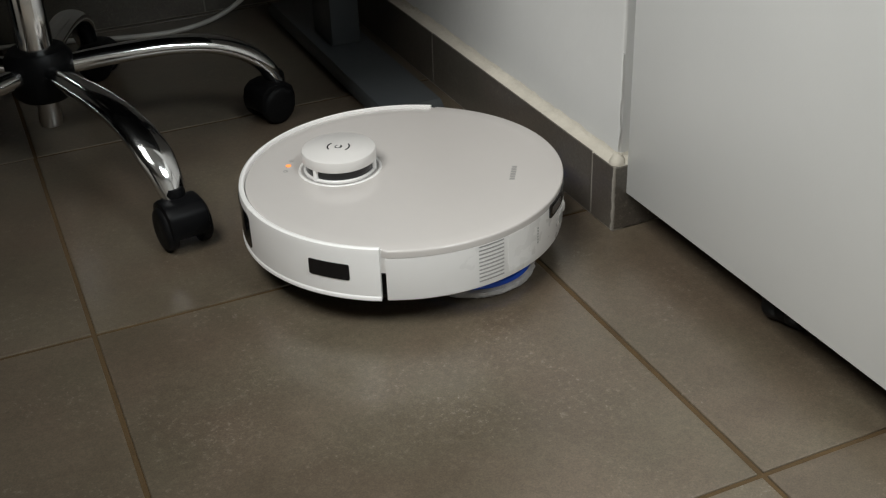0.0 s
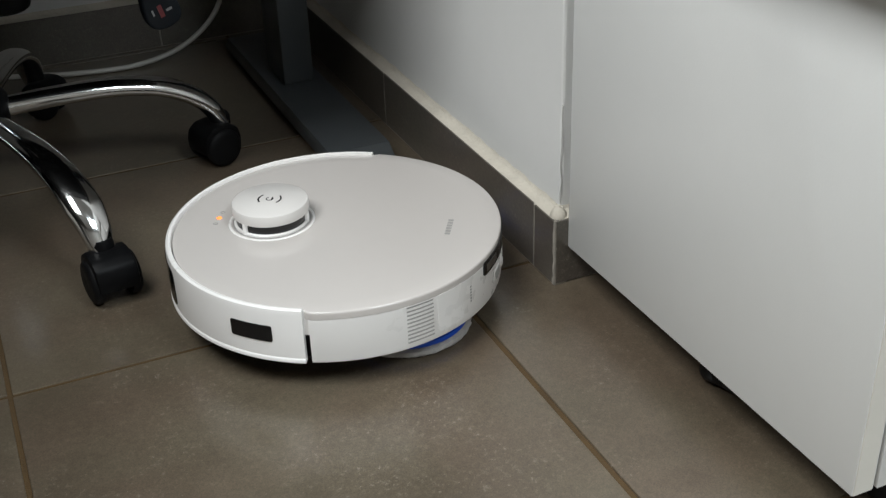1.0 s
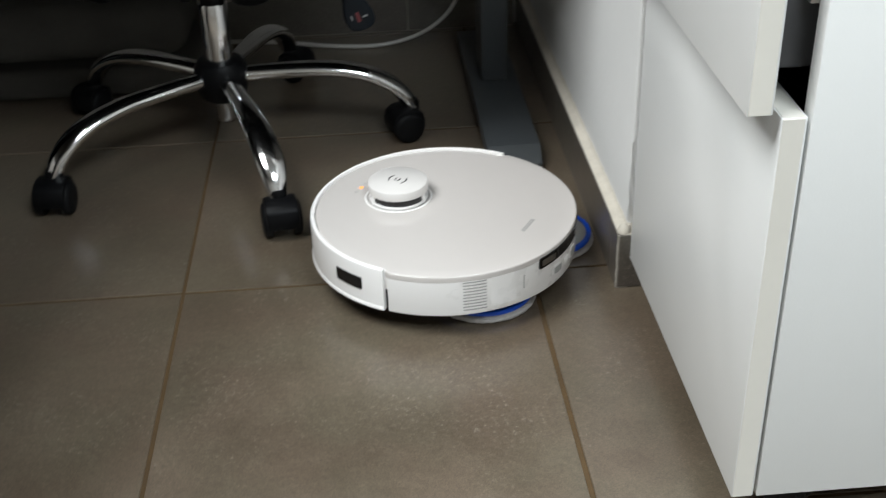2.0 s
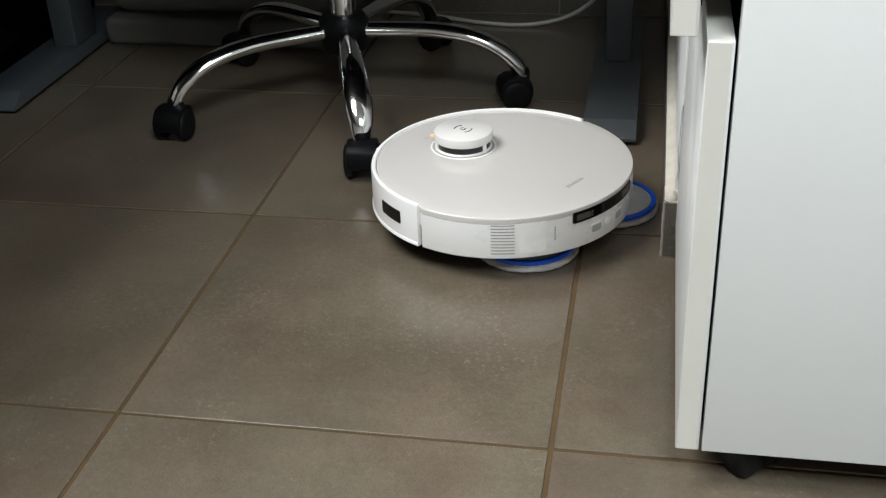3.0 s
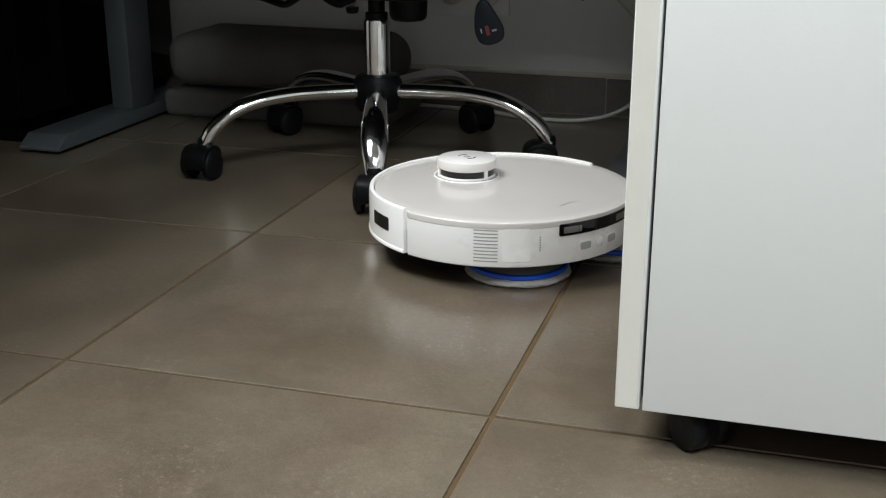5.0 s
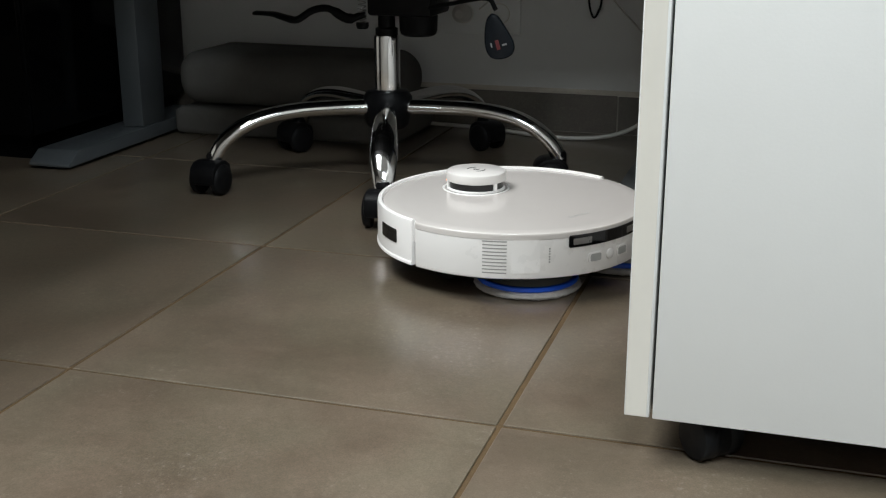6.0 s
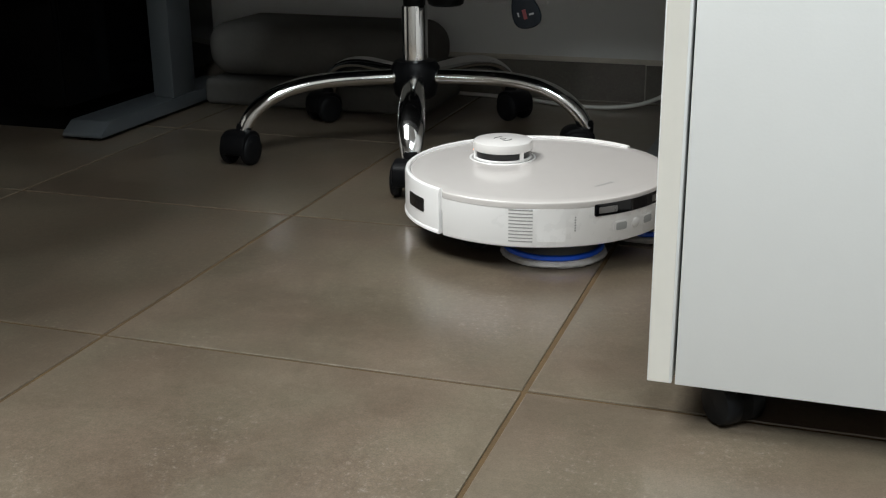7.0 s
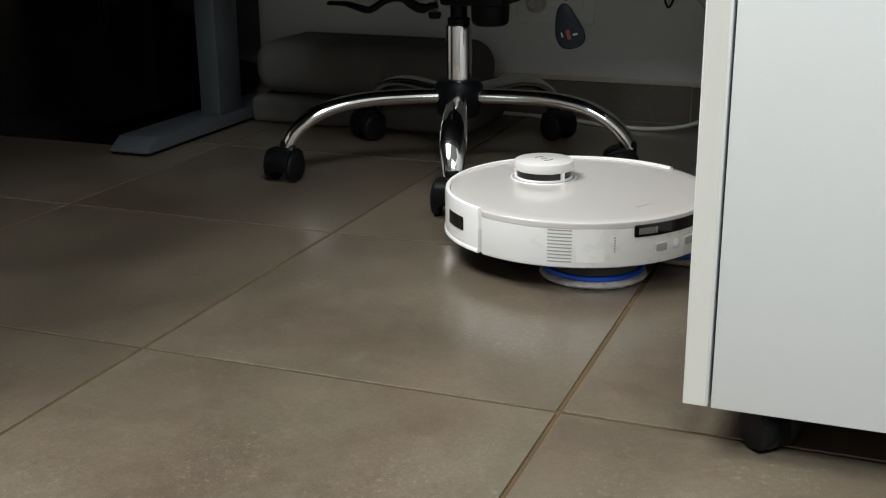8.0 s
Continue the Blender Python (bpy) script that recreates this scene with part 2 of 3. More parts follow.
def prism(outline, axis, a, b, bevel=0.0, bm=None):
    """An outline in the plane across the axis, drawn out from a to b. axis 0: outline is (y, z); 1: (x, z); 2: (x, y)."""
    bm2 = bmesh.new()

    def at(u, v, w):
        return {0: (w, u, v), 1: (u, w, v), 2: (u, v, w)}[axis]

    lo = [bm2.verts.new(at(u, v, a)) for u, v in outline]
    hi = [bm2.verts.new(at(u, v, b)) for u, v in outline]
    k = len(outline)
    for i in range(k):
        bm2.faces.new((lo[i], lo[(i + 1) % k], hi[(i + 1) % k], hi[i]))
    bm2.faces.new(lo[::-1])
    bm2.faces.new(hi)
    bmesh.ops.recalc_face_normals(bm2, faces=bm2.faces[:])
    if bevel:
        bmesh.ops.bevel(bm2, geom=bm2.edges[:], offset=bevel, segments=2, affect="EDGES", profile=0.5)
    return join(bm, bm2)


def curved_plate(r0, r1, a0, a1, z0, z1, corner=0.0, n=20, bm=None):
    """A plate bent round the z axis, with rounded corners."""
    bm = bm or bmesh.new()
    width = radians(a1 - a0) * r1
    cols = []
    for i in range(n + 1):
        s = i / n
        if corner:
            s = 0.5 - 0.5 * math.cos(math.pi * s)
        d = min(s, 1 - s) * width
        cut = corner - math.sqrt(max(0.0, corner ** 2 - (corner - d) ** 2)) if d < corner else 0.0
        a = radians(a0 + (a1 - a0) * s)
        c, q = math.cos(a), math.sin(a)
        cols.append([bm.verts.new((r * c, r * q, z)) for r, z in ((r0, z0 + cut), (r1, z0 + cut), (r1, z1 - cut), (r0, z1 - cut))])
    for p, q in zip(cols, cols[1:]):
        for j in range(4):
            bm.faces.new((p[j], q[j], q[(j + 1) % 4], p[(j + 1) % 4]))
    bm.faces.new(cols[0])
    bm.faces.new(cols[-1][::-1])
    return bm


def structure(name, bm, material, smooth=0):
    return tagged(new(name, finish(name, bm, material, smooth)), kind="structure")


# ---- the room ----
X_WALL, Y_END, Y_BACK = 0.1148, 0.4085, 1.378
X0, X1, Y0, H = -3.2, 2.3, -3.0, 2.5
floor = structure("floor", box(X0 - 0.1, X1 + 0.1, Y0 - 0.1, Y_BACK + 0.1, -0.10, -0.0018), M_GROUT)
tagged(floor, "brown-grey square floor tiles with ochre joints")
bm = box(X0 - 0.1, RX0, Y0 - 0.1, Y_BACK + 0.1, H, H + 0.1)
box(WX1, X1 + 0.1, Y0 - 0.1, Y_BACK + 0.1, H, H + 0.1, bm=bm)
box(RX1, WX0, Y0 - 0.1, Y_BACK + 0.1, H, H + 0.1, bm=bm)
for a0, a1, b0, b1 in ((RX0, RX1, RY0, RY1), (WX0, WX1, WY0, WY1)):
    box(a0, a1, Y0 - 0.1, b0, H, H + 0.1, bm=bm)
    box(a0, a1, b1, Y_BACK + 0.1, H, H + 0.1, bm=bm)
structure("ceiling", bm, M_CEIL_DIM)
structure("wall_north", box(X0, X_WALL, Y_BACK, Y_BACK + 0.12, -0.002, H), M_WALL)
structure("wall_inner", box(X_WALL, X_WALL + 0.15, Y_END, Y_BACK + 0.12, -0.002, H, 0.003), M_WALL)
structure("wall_stub", box(X_WALL + 0.15, X1, Y_END, Y_END + 0.15, -0.002, H), M_WALL)
# walls out of view, dimmed so that less light bounces under the desk
structure("wall_west", box(X0 - 0.1, X0, Y0, Y_BACK + 0.12, -0.002, H), M_WALL_DIM)
structure("wall_east", box(X1, X1 + 0.15, Y0, Y_END + 0.15, -0.002, H), M_WALL_DIM)
structure("wall_south", box(X0 - 0.1, X1 + 0.15, Y0 - 0.12, Y0, -0.002, H), M_WALL_DIM)
for k, (a0, a1, b0, b1) in enumerate(((RX0, RX1, RY0, RY1), (WX0, WX1, WY0, WY1))):
    bm = box(a0, a0 + 0.05, b0, b1, H + 0.06, H + 0.10)
    box(a1 - 0.05, a1, b0, b1, H + 0.06, H + 0.10, bm=bm)
    box(a0 + 0.05, a1 - 0.05, b0, b0 + 0.05, H + 0.06, H + 0.10, bm=bm)
    box(a0 + 0.05, a1 - 0.05, b1 - 0.05, b1, H + 0.06, H + 0.10, bm=bm)
    structure("window_%d" % (k + 1), bm, M_WHITE)

# filler along the top of the skirting
rnd = random.Random(4)


def filler(p, q, inward, z, width, rough=1.0):
    """A hand-smoothed strip of filler between two points, uneven along its edge."""
    p, q, inward = Vector(p), Vector(q), Vector(inward)
    n = max(4, int((q - p).length / 0.012))
    bm = bmesh.new()
    rows_ = []
    for i in range(n + 1):
        c = p.lerp(q, i / n)
        w = width * (1 + rough * rnd.uniform(-0.14, 0.14))
        h = 0.010 * (1 + rough * rnd.uniform(-0.15, 0.2))
        edge = [bm.verts.new(c + inward * s * w + Vector((0, 0, z + t * h))) for s, t in ((0, -0.1), (0.06, 0.06), (0.55, 0.22))]
        rows_.append(edge + [bm.verts.new(c + inward * s * width + Vector((0, 0, z + t * h))) for s, t in ((0.85, 0.45), (0.97, 0.85), (1.12, 0.9), (1.12, -0.1))])
    for a, b in zip(rows_, rows_[1:]):
        for j in range(6):
            bm.faces.new((a[j], a[j + 1], b[j + 1], b[j]))
    return bm


SK_H, SK_T = 0.0770, 0.0155
structure("trim", filler((X_WALL - SK_T + 0.0015, Y_END - 0.004, 0), (X_WALL - SK_T + 0.0015, Y_BACK - SK_T, 0), (1, 0, 0), SK_H, 0.0145), M_CAULK, 40)
structure("trim", filler((X_WALL, Y_BACK - SK_T + 0.0015, 0), (X0, Y_BACK - SK_T + 0.0015, 0), (0, 1, 0), SK_H, 0.0140, 0.1), M_CAULK, 40)
structure("trim", filler((X_WALL - 0.006, Y_END - SK_T + 0.0015, 0), (X1, Y_END - SK_T + 0.0015, 0), (0, 1, 0), SK_H, 0.0145), M_CAULK, 40)
# lump of filler over the skirting's outer corner
lump = lathe([(0.0, 0.0105), (0.0035, 0.0098), (0.0066, 0.0068), (0.0086, 0.0026), (0.0090, -0.0004), (0.0, -0.0004)], 20, center=(X_WALL - 0.0050, Y_END - 0.0050))
for v in lump.verts:
    v.co.z += SK_H + 0.0012 * math.sin(900 * v.co.x) * math.sin(700 * v.co.y) * (v.co.z > 0)
structure("trim", lump, M_CAULK, 60)
# flaking ridge of paint down the wall's corner
bm = bmesh.new()
ridge = [(X_WALL - 0.0005 + rnd.uniform(-0.0012, 0.0012), Y_END - 0.0005 + rnd.uniform(-0.0012, 0.0012), 0.09 + 0.012 * i) for i in range(10)]
sweep(ridge, [(0.0007 + rnd.uniform(-0.0003, 0.0003),) * 2 for _ in ridge], 6, bm, up=(0, 1, 0))
structure("trim", bm, M_WALL, 40)

# ---- black storage cabinet beside the desk ----
cab = thing("black_cabinet", pose(-1.075, 0.80, 0), "black lacquered storage cabinet on a recessed plinth", "cabinet")
part("body", box(-0.8, 0, 0.018, 0.56, 0.045, 0.66, 0.002), M_GLOSSBLACK, cab)
part("plinth", box(-0.78, -0.02, 0.03, 0.54, 0.0, 0.045), M_GLOSSBLACK, cab)
for k in range(2):
    d = part("door", box(-0.798 + 0.4 * k, -0.402 + 0.4 * k, 0.0, 0.0165, 0.048, 0.657, 0.0015), M_GLOSSBLACK, cab)

# ---- desk ----
desk = thing("desk", pose(0, 0, 0), "desk on grey steel T-shaped legs with flat feet", "desk")
# top is out of view; its left wing is added to shade the floor
part("tabletop", prism([(-2.1, -0.25), (-0.67, -0.25), (-0.67, 0.55), (0.105, 0.55), (0.105, 1.365), (-2.1, 1.365)], 2, 0.685, 0.71, 0.002), M_SHADE_BOARD, desk, "dark tabletop with an added left wing that shades the floor")
# unseen panel under the added wing
part("added_end_panel", box(-2.09, -1.25, -0.21, -0.19, 0.0, 0.685, 0.001), M_SHADE_BOARD, desk)
for cx, lx, tip in ((-1.010, -0.997, 0.758), (0.019, 0.020, 0.730)):
    leg = part("leg", box(lx - 0.0225, lx + 0.0225, 1.013, 1.098, 0.031, 0.685, 0.003), M_GREY, desk)
    foot = prism([(tip, 0.006), (1.285, 0.006), (1.285, 0.012), (1.262, 0.031), (tip + 0.030, 0.031), (tip, 0.012)], 0, cx - 0.041, cx + 0.041, 0.002)
    part("foot", foot, M_GREY, leg)
    for y in (tip + 0.03, 1.25):
        part("levelling_pad", lathe([(0, 0), (0.018, 0), (0.018, 0.006), (0, 0.006)], 16, center=(cx, y)), M_RUBBER, leg)
part("crossbar", box(-0.9745, -0.0025, 1.04, 1.08, 0.63, 0.67, 0.002), M_GREY, desk)

# ---- grey folded mat against the back wall ----
matt = thing("folded_mat", pose(-0.705, 1.235, 0), "thick grey fabric mat folded over, lying on the tiles", "mat")
part("lower_fold", box(-0.262, 0.214, -0.122, 0.115, 0.0, 0.054, 0.014, 4), M_FABRIC, matt, smooth=60)
bm = box(-0.259, 0.200, -0.117, 0.115, 0.059, 0.160, 0.044, 7)
for v in bm.verts:
    v.co.z += 0.004 * math.sin(v.co.x * 21) * (v.co.z > 0.125) + 0.0015 * math.sin(v.co.x * 47 + 1)
    v.co.y += 0.003 * math.sin(v.co.x * 17 + 2) * (v.co.y < 0)
part("upper_fold", bm, M_FABRIC, matt, smooth=60)

# ---- office chair ----
CX, CY = -0.4215, 0.877
chair = thing("office_chair", pose(CX, CY, 0), "office chair with a chrome five-star base and black castors", "chair")
part("hub", lathe([(0, 0.088), (0.030, 0.088), (0.036, 0.094), (0.041, 0.120), (0.041, 0.140), (0.034, 0.150), (0.027, 0.152), (0, 0.152)], 32), M_BLACK, chair, "black plastic hub")
part("stub", lathe([(0, 0.050), (0.0125, 0.050), (0.0135, 0.052), (0.0135, 0.088), (0, 0.088)], 20), M_STEEL, chair, "steel end of the gas spring")
part("gas_lift", lathe([(0, 0.150), (0.0215, 0.150), (0.0215, 0.238), (0.0205, 0.241), (0, 0.241)], 32), M_CHROME, chair, "chrome column tube")
part("column_collar", lathe([(0, 0.241), (0.0185, 0.241), (0.0185, 0.252), (0.014, 0.254), (0.014, 0.275), (0, 0.275)], 24), M_BLACK, chair)
arm_path = spline([(0.030, 0, 0.124), (0.09, 0, 0.126), (0.16, 0, 0.125), (0.215, 0, 0.116), (0.255, 0, 0.098), (0.280, 0, 0.075), (0.293, 0, 0.050)], 6)
arm_rad = []
for i, p in enumerate(arm_path):
    s = i / (len(arm_path) - 1)
    wide = 0.0125 + 0.0085 * math.sin(min(1, s / 0.72) * math.pi / 2) - 0.0065 * max(0, (s - 0.72) / 0.28)
    arm_rad.append((wide, 0.0125 - 0.001 * s))
arm_mesh = finish("leg", sweep(arm_path, arm_rad, 20), M_CHROME, 60)
wheel_mesh = finish("wheel", lathe([(0, -0.0062), (0.010, -0.0070), (0.0175, -0.0066), (0.0228, -0.0050), (0.0250, -0.0020), (0.0252, 0.0030), (0.0245, 0.0062), (0, 0.0064)], 32), M_RUBBER, 40)
hood = [(-0.0270, 0.019), (-0.0278, 0.034), (-0.0245, 0.047), (-0.0140, 0.0545), (0.0, 0.0560), (0.0140, 0.0545), (0.0245, 0.047), (0.0278, 0.034), (0.0270, 0.019)]
bm = prism(hood, 1, -0.0228, 0.0228, 0.0040)
bmesh.ops.translate(bm, verts=bm.verts[:], vec=(-0.013, 0, 0))
lathe([(0, 0.043), (0.0125, 0.043), (0.0125, 0.060), (0.010, 0.065), (0, 0.065)], 18, bm=bm)
hood_mesh = finish("hood", bm, M_BLACK, 40)
turns = (100, 20, 150, 60, 85)
for k in range(5):
    ang = -71.6 + 72 * k
    a = new("leg", arm_mesh)
    a.parent, a.rotation_euler = chair, (0, 0, radians(ang))
    c = new("castor", hood_mesh)
    c.parent = chair
    tip = Vector((math.cos(radians(ang)), math.sin(radians(ang)), 0)) * 0.292
    c.location, c.rotation_euler = tip, (0, 0, radians(turns[k]))
    tagged(c, "black hooded twin-wheel castor")
    for s in (-1, 1):
        w = new("wheel", wheel_mesh)
        w.parent = c
        w.location, w.rotation_euler = (-0.013, 0.0208 * s, 0.0252), (radians(90 * s), 0, 0)
# tilt mechanism under the seat
part("mechanism_housing", box(-0.016, 0.092, -0.050, 0.055, 0.276, 0.330, 0.006), M_BLACK, chair)
part("seat_bracket", box(0.020, 0.15, -0.03, 0.03, 0.3305, 0.344, 0.003), M_BLACK, chair)
part("seat_support", box(-0.10, 0.10, -0.07, 0.07, 0.3445, 0.380, 0.004), M_BLACK, chair)
part("tension_knob", lathe([(0, 0.243), (0.024, 0.243), (0.0285, 0.246), (0.0305, 0.252), (0.0315, 0.2755), (0, 0.2755)], 32, center=(0.059, -0.012)), M_BLACK, chair)
paddle = sweep(spline([(-0.030, -0.020, 0.276), (-0.058, -0.024, 0.268), (-0.090, -0.026, 0.283), (-0.118, -0.027, 0.280), (-0.146, -0.028, 0.264), (-0.165, -0.028, 0.266), (-0.190, -0.028, 0.272), (-0.221, -0.028, 0.273)], 5),
               [(0.0075 + 0.0065 * min(1, max(0, (i - 16) / 8)), 0.0060 - 0.0022 * min(1, max(0, (i - 22) / 10)) + 0.0022 * (3 < i < 9)) for i in range(36)], 12)
part("lever", paddle, M_BLACK, chair, "black wavy tilt lever")
coil = [(-0.0345 + 0.0062 * math.cos(0.9 * i), -0.020 + 0.0062 * math.sin(0.9 * i), 0.262 + 0.0009 * i) for i in range(76)]
part("spring", sweep(coil, (0.0011, 0.0011), 6), M_STEEL, chair, "steel coil spring")
part("spring_cap", lathe([(0, 0.252), (0.0085, 0.252), (0.0105, 0.256), (0.0105, 0.262), (0, 0.262)], 20, center=(-0.0345, -0.020)), M_BLACK, chair)
part("lever_rod", sweep(spline([(0.06, -0.03, 0.285), (0.13, -0.07, 0.300), (0.195, -0.100, 0.312), (0.212, -0.105, 0.296)], 6), (0.0035, 0.0035), 10), M_BLACK, chair)
outline = spline([(0.0, 0.072), (0.010, 0.066), (0.017, 0.048), (0.0245, 0.022), (0.020, 0.005), (0.002, 0.0), (-0.018, 0.006), (-0.0235, 0.024), (-0.017, 0.050), (-0.009, 0.066), (0.0, 0.072)][:-1] , 3)
bm = prism([(p.x, p.y) for p in (Vector((q[0], q[1], 0)) for q in outline)], 1, -0.007, 0.007, 0.003)
handle = part("lever_handle", bm, M_PADDLE, chair, "blue-black lever handle with red and white print", smooth=60)
handle.matrix_local = pose(0.224, -0.106, 0.224, 0, -16, 12) @ Matrix.Diagonal((0.90, 1, 0.97, 1))
part("print", box(-0.005, 0.001, -0.0076, -0.0069, 0.016, 0.031), M_RED, handle, "red mark")
part("print", box(0.005, 0.013, -0.0076, -0.0069, 0.020, 0.0228), M_PALEPRINT, handle, "small white marks")
part("print", box(-0.0135, -0.0112, -0.0076, -0.0069, 0.022, 0.029), M_PALEPRINT, handle)
part("seat_pan", box(-0.24, 0.24, -0.24, 0.24, 0.380, 0.398, 0.006), M_BLACK, chair)
part("seat", box(-0.265, 0.265, -0.265, 0.265, 0.398, 0.48, 0.03, 4), M_SEAT, chair, "black fabric seat", smooth=60)

# ---- mobile drawer cabinet ----
drw = thing("drawer_cabinet", pose(0.1163, -0.039, 0), "white mobile drawer cabinet with its upper drawer ajar", "cabinet")
D, WID, ZB, ZT, ZM = 0.60, 0.4335, 0.0437, 0.72, 0.4325
for y in (0.0, WID - 0.018):
    part("side_panel", box(0.0235, D, y, y + 0.018, ZB, ZT, 0.0008), M_WHITE, drw)
# bottom board is dark only to keep bounced light off the floor beneath
part("bottom_panel", box(0.0235, D, 0.018, WID - 0.018, ZB + 0.001, ZB + 0.018), M_SHADE_BOARD, drw, "underside board, darkened to deepen the shade below it")
part("top_panel", box(0.0235, D, 0.018, WID - 0.018, ZT - 0.018, ZT), M_WHITE, drw)
part("back_panel", box(D - 0.008, D - 0.001, 0.018, WID - 0.018, ZB + 0.018, ZT - 0.018), M_WHITE, drw)
ya, yb = 0.137, 0.274
front = [(0.001, ZB), (WID - 0.001, ZB), (WID - 0.001, ZM - 0.003), (yb, ZM - 0.003), (yb - 0.016, ZM - 0.024), (ya + 0.016, ZM - 0.024), (ya, ZM - 0.003), (0.001, ZM - 0.003)]
lower = part("drawer_front", prism(front, 0, 0.0, 0.0208, 0.0010), M_WHITE, drw, "tall white lower drawer front", smooth=30)
part("edge_band", box(0.0012, 0.0185, 0.0002, 0.0012, ZB + 0.001, ZM - 0.004), M_EDGE, lower, "cream edge strip")
part("edge_band", box(0.0012, 0.0185, 0.002, ya, ZM - 0.0032, ZM - 0.0024), M_EDGE, lower, "cream edge strip")
grip = prism([(ya + 0.001, ZM - 0.004), (ya + 0.0165, ZM - 0.0232), (yb - 0.0165, ZM - 0.0232), (yb - 0.001, ZM - 0.004), (yb - 0.0045, ZM - 0.004), (yb - 0.018, ZM - 0.0200), (ya + 0.018, ZM - 0.0200), (ya + 0.0045, ZM - 0.004)], 0, -0.0006, 0.019)
part("handle", grip, M_BLACK, lower, "black recessed grip")
part("handle_back", box(0.0196, 0.0212, ya, yb, ZM - 0.026, ZM - 0.003), M_BLACK, lower)
OPEN = -0.028
upper = part("drawer_front", box(OPEN, OPEN + 0.0208, 0.001, WID - 0.001, ZM, ZT - 0.002, 0.0010), M_WHITE, drw, "white upper drawer front, pulled out a little")
part("edge_band", box(OPEN + 0.0012, OPEN + 0.0185, 0.0002, 0.0012, ZM + 0.001, ZT - 0.003), M_EDGE, upper, "cream edge strip")
bm = box(OPEN + 0.0210, D - 0.1, 0.034, 0.040, ZM + 0.025, ZM + 0.12)
box(OPEN + 0.0210, D - 0.1, WID - 0.040, WID - 0.034, ZM + 0.025, ZM + 0.12, bm=bm)
box(OPEN + 0.0210, D - 0.1, 0.040, WID - 0.040, ZM + 0.025, ZM + 0.033, bm=bm)
part("drawer_box", bm, M_DARKMETAL, upper, "dark metal drawer box")
part("runner", box(0.017, D - 0.12, 0.0190, 0.0335, ZM + 0.080, ZM + 0.095, 0.002), M_STEEL, upper, "steel runner")
bm = box(0.022, D - 0.1, 0.034, 0.040, ZB + 0.04, ZM - 0.06)
box(0.022, D - 0.1, WID - 0.040, WID - 0.034, ZB + 0.04, ZM - 0.06, bm=bm)
box(0.022, D - 0.1, 0.040, WID - 0.040, ZB + 0.04, ZB + 0.048, bm=bm)
part("drawer_box", bm, M_DARKMETAL, lower, "dark metal drawer box")
cw_mesh = finish("wheel", lathe([(0, -0.0095), (0.010, -0.0105), (0.0185, -0.0085), (0.0205, -0.005), (0.0205, 0.006), (0.0185, 0.009), (0, 0.009)], 28), M_CASTOR, 40)
bm = box(-0.016, 0.016, -0.0110, 0.0110, 0.012, 0.040, 0.003)
lathe([(0, 0.036), (0.014, 0.036), (0.014, 0.0436), (0, 0.0436)], 18, bm=bm)
drum = lathe([(0, -0.012), (0.0202, -0.012), (0.0202, 0.012), (0, 0.012)], 28)
bmesh.ops.transform(drum, matrix=pose(0, 0, 0.0206, 90, 0, 0), verts=drum.verts[:])
join(bm, drum)
cb_mesh = finish("castor", bm, M_BLACK, 40)
for cx, cy, tr in ((0.070, 0.036, 133), (0.041, 0.205, 20), (0.09, 0.40, 40), (0.53, 0.048, -20), (0.53, 0.40, 15)):
    c = new("castor", cb_mesh)
    c.parent, c.location, c.rotation_euler = drw, (cx, cy, 0), (0, 0, radians(tr))
    for s in (-1, 1):
        w = new("wheel", cw_mesh)
        w.parent, w.location, w.rotation_euler = c, (0, 0.0112 * s, 0.0206), (radians(90), 0, 0)

# ---- robot vacuum ----
bot = thing("robot_vacuum", pose(-0.110, 0.477, 0, 0, 0, 148), "round white robot vacuum mopping the floor with blue-ringed pads", "robot vacuum")
R, ZLO, ZHI, SEAM = 0.1700, 0.0320, 0.0885, 93.4
# inner dark chassis, set back from the shell
part("chassis", lathe([(0, 0.020), (0.135, 0.020), (0.158, 0.030), (0.163, 0.036), (0.163, 0.080), (0, 0.080)], 72), M_BLACK, bot, "black chassis")
# rear shell
shell = [(0.1635, ZLO), (R - 0.003, ZLO), (R - 0.0008, ZLO + 0.0012), (R, ZLO + 0.004), (R, ZHI - 0.0095), (R - 0.0005, ZHI - 0.0088), (0.1635, ZHI - 0.0088)]
rear = part("rear_shell", lathe(shell, 64, SEAM + 0.9, 360 - SEAM - 0.9, closed=True), M_SHELL, bot)
# front bumper, a hair wider, with a lip along its foot
bump = [(0.1645, 0.0335), (R + 0.0018, 0.0335), (R + 0.0024, 0.0342), (R + 0.0024, 0.0366), (R + 0.0019, 0.0376), (R + 0.0012, 0.0384), (R + 0.0012, ZHI - 0.004), (R + 0.0002, ZHI + 0.0005), (R - 0.0020, ZHI + 0.0018), (R - 0.0045, ZHI + 0.0012), (R - 0.0052, ZHI - 0.0010), (0.1645, ZHI - 0.004)]
bumper = part("bumper", lathe(bump, 72, -SEAM + 0.9, SEAM - 0.9, closed=True), M_SHELL, bot)
# top cover
lid = bmesh.new()
prof = [(0.0, -0.0002), (0.5, -0.0002), (0.90, -0.0004), (0.988, -0.0007), (0.9945, -0.0010), (0.9985, -0.0018), (1.0, -0.0029), (1.0, -0.0085)]
rings = []
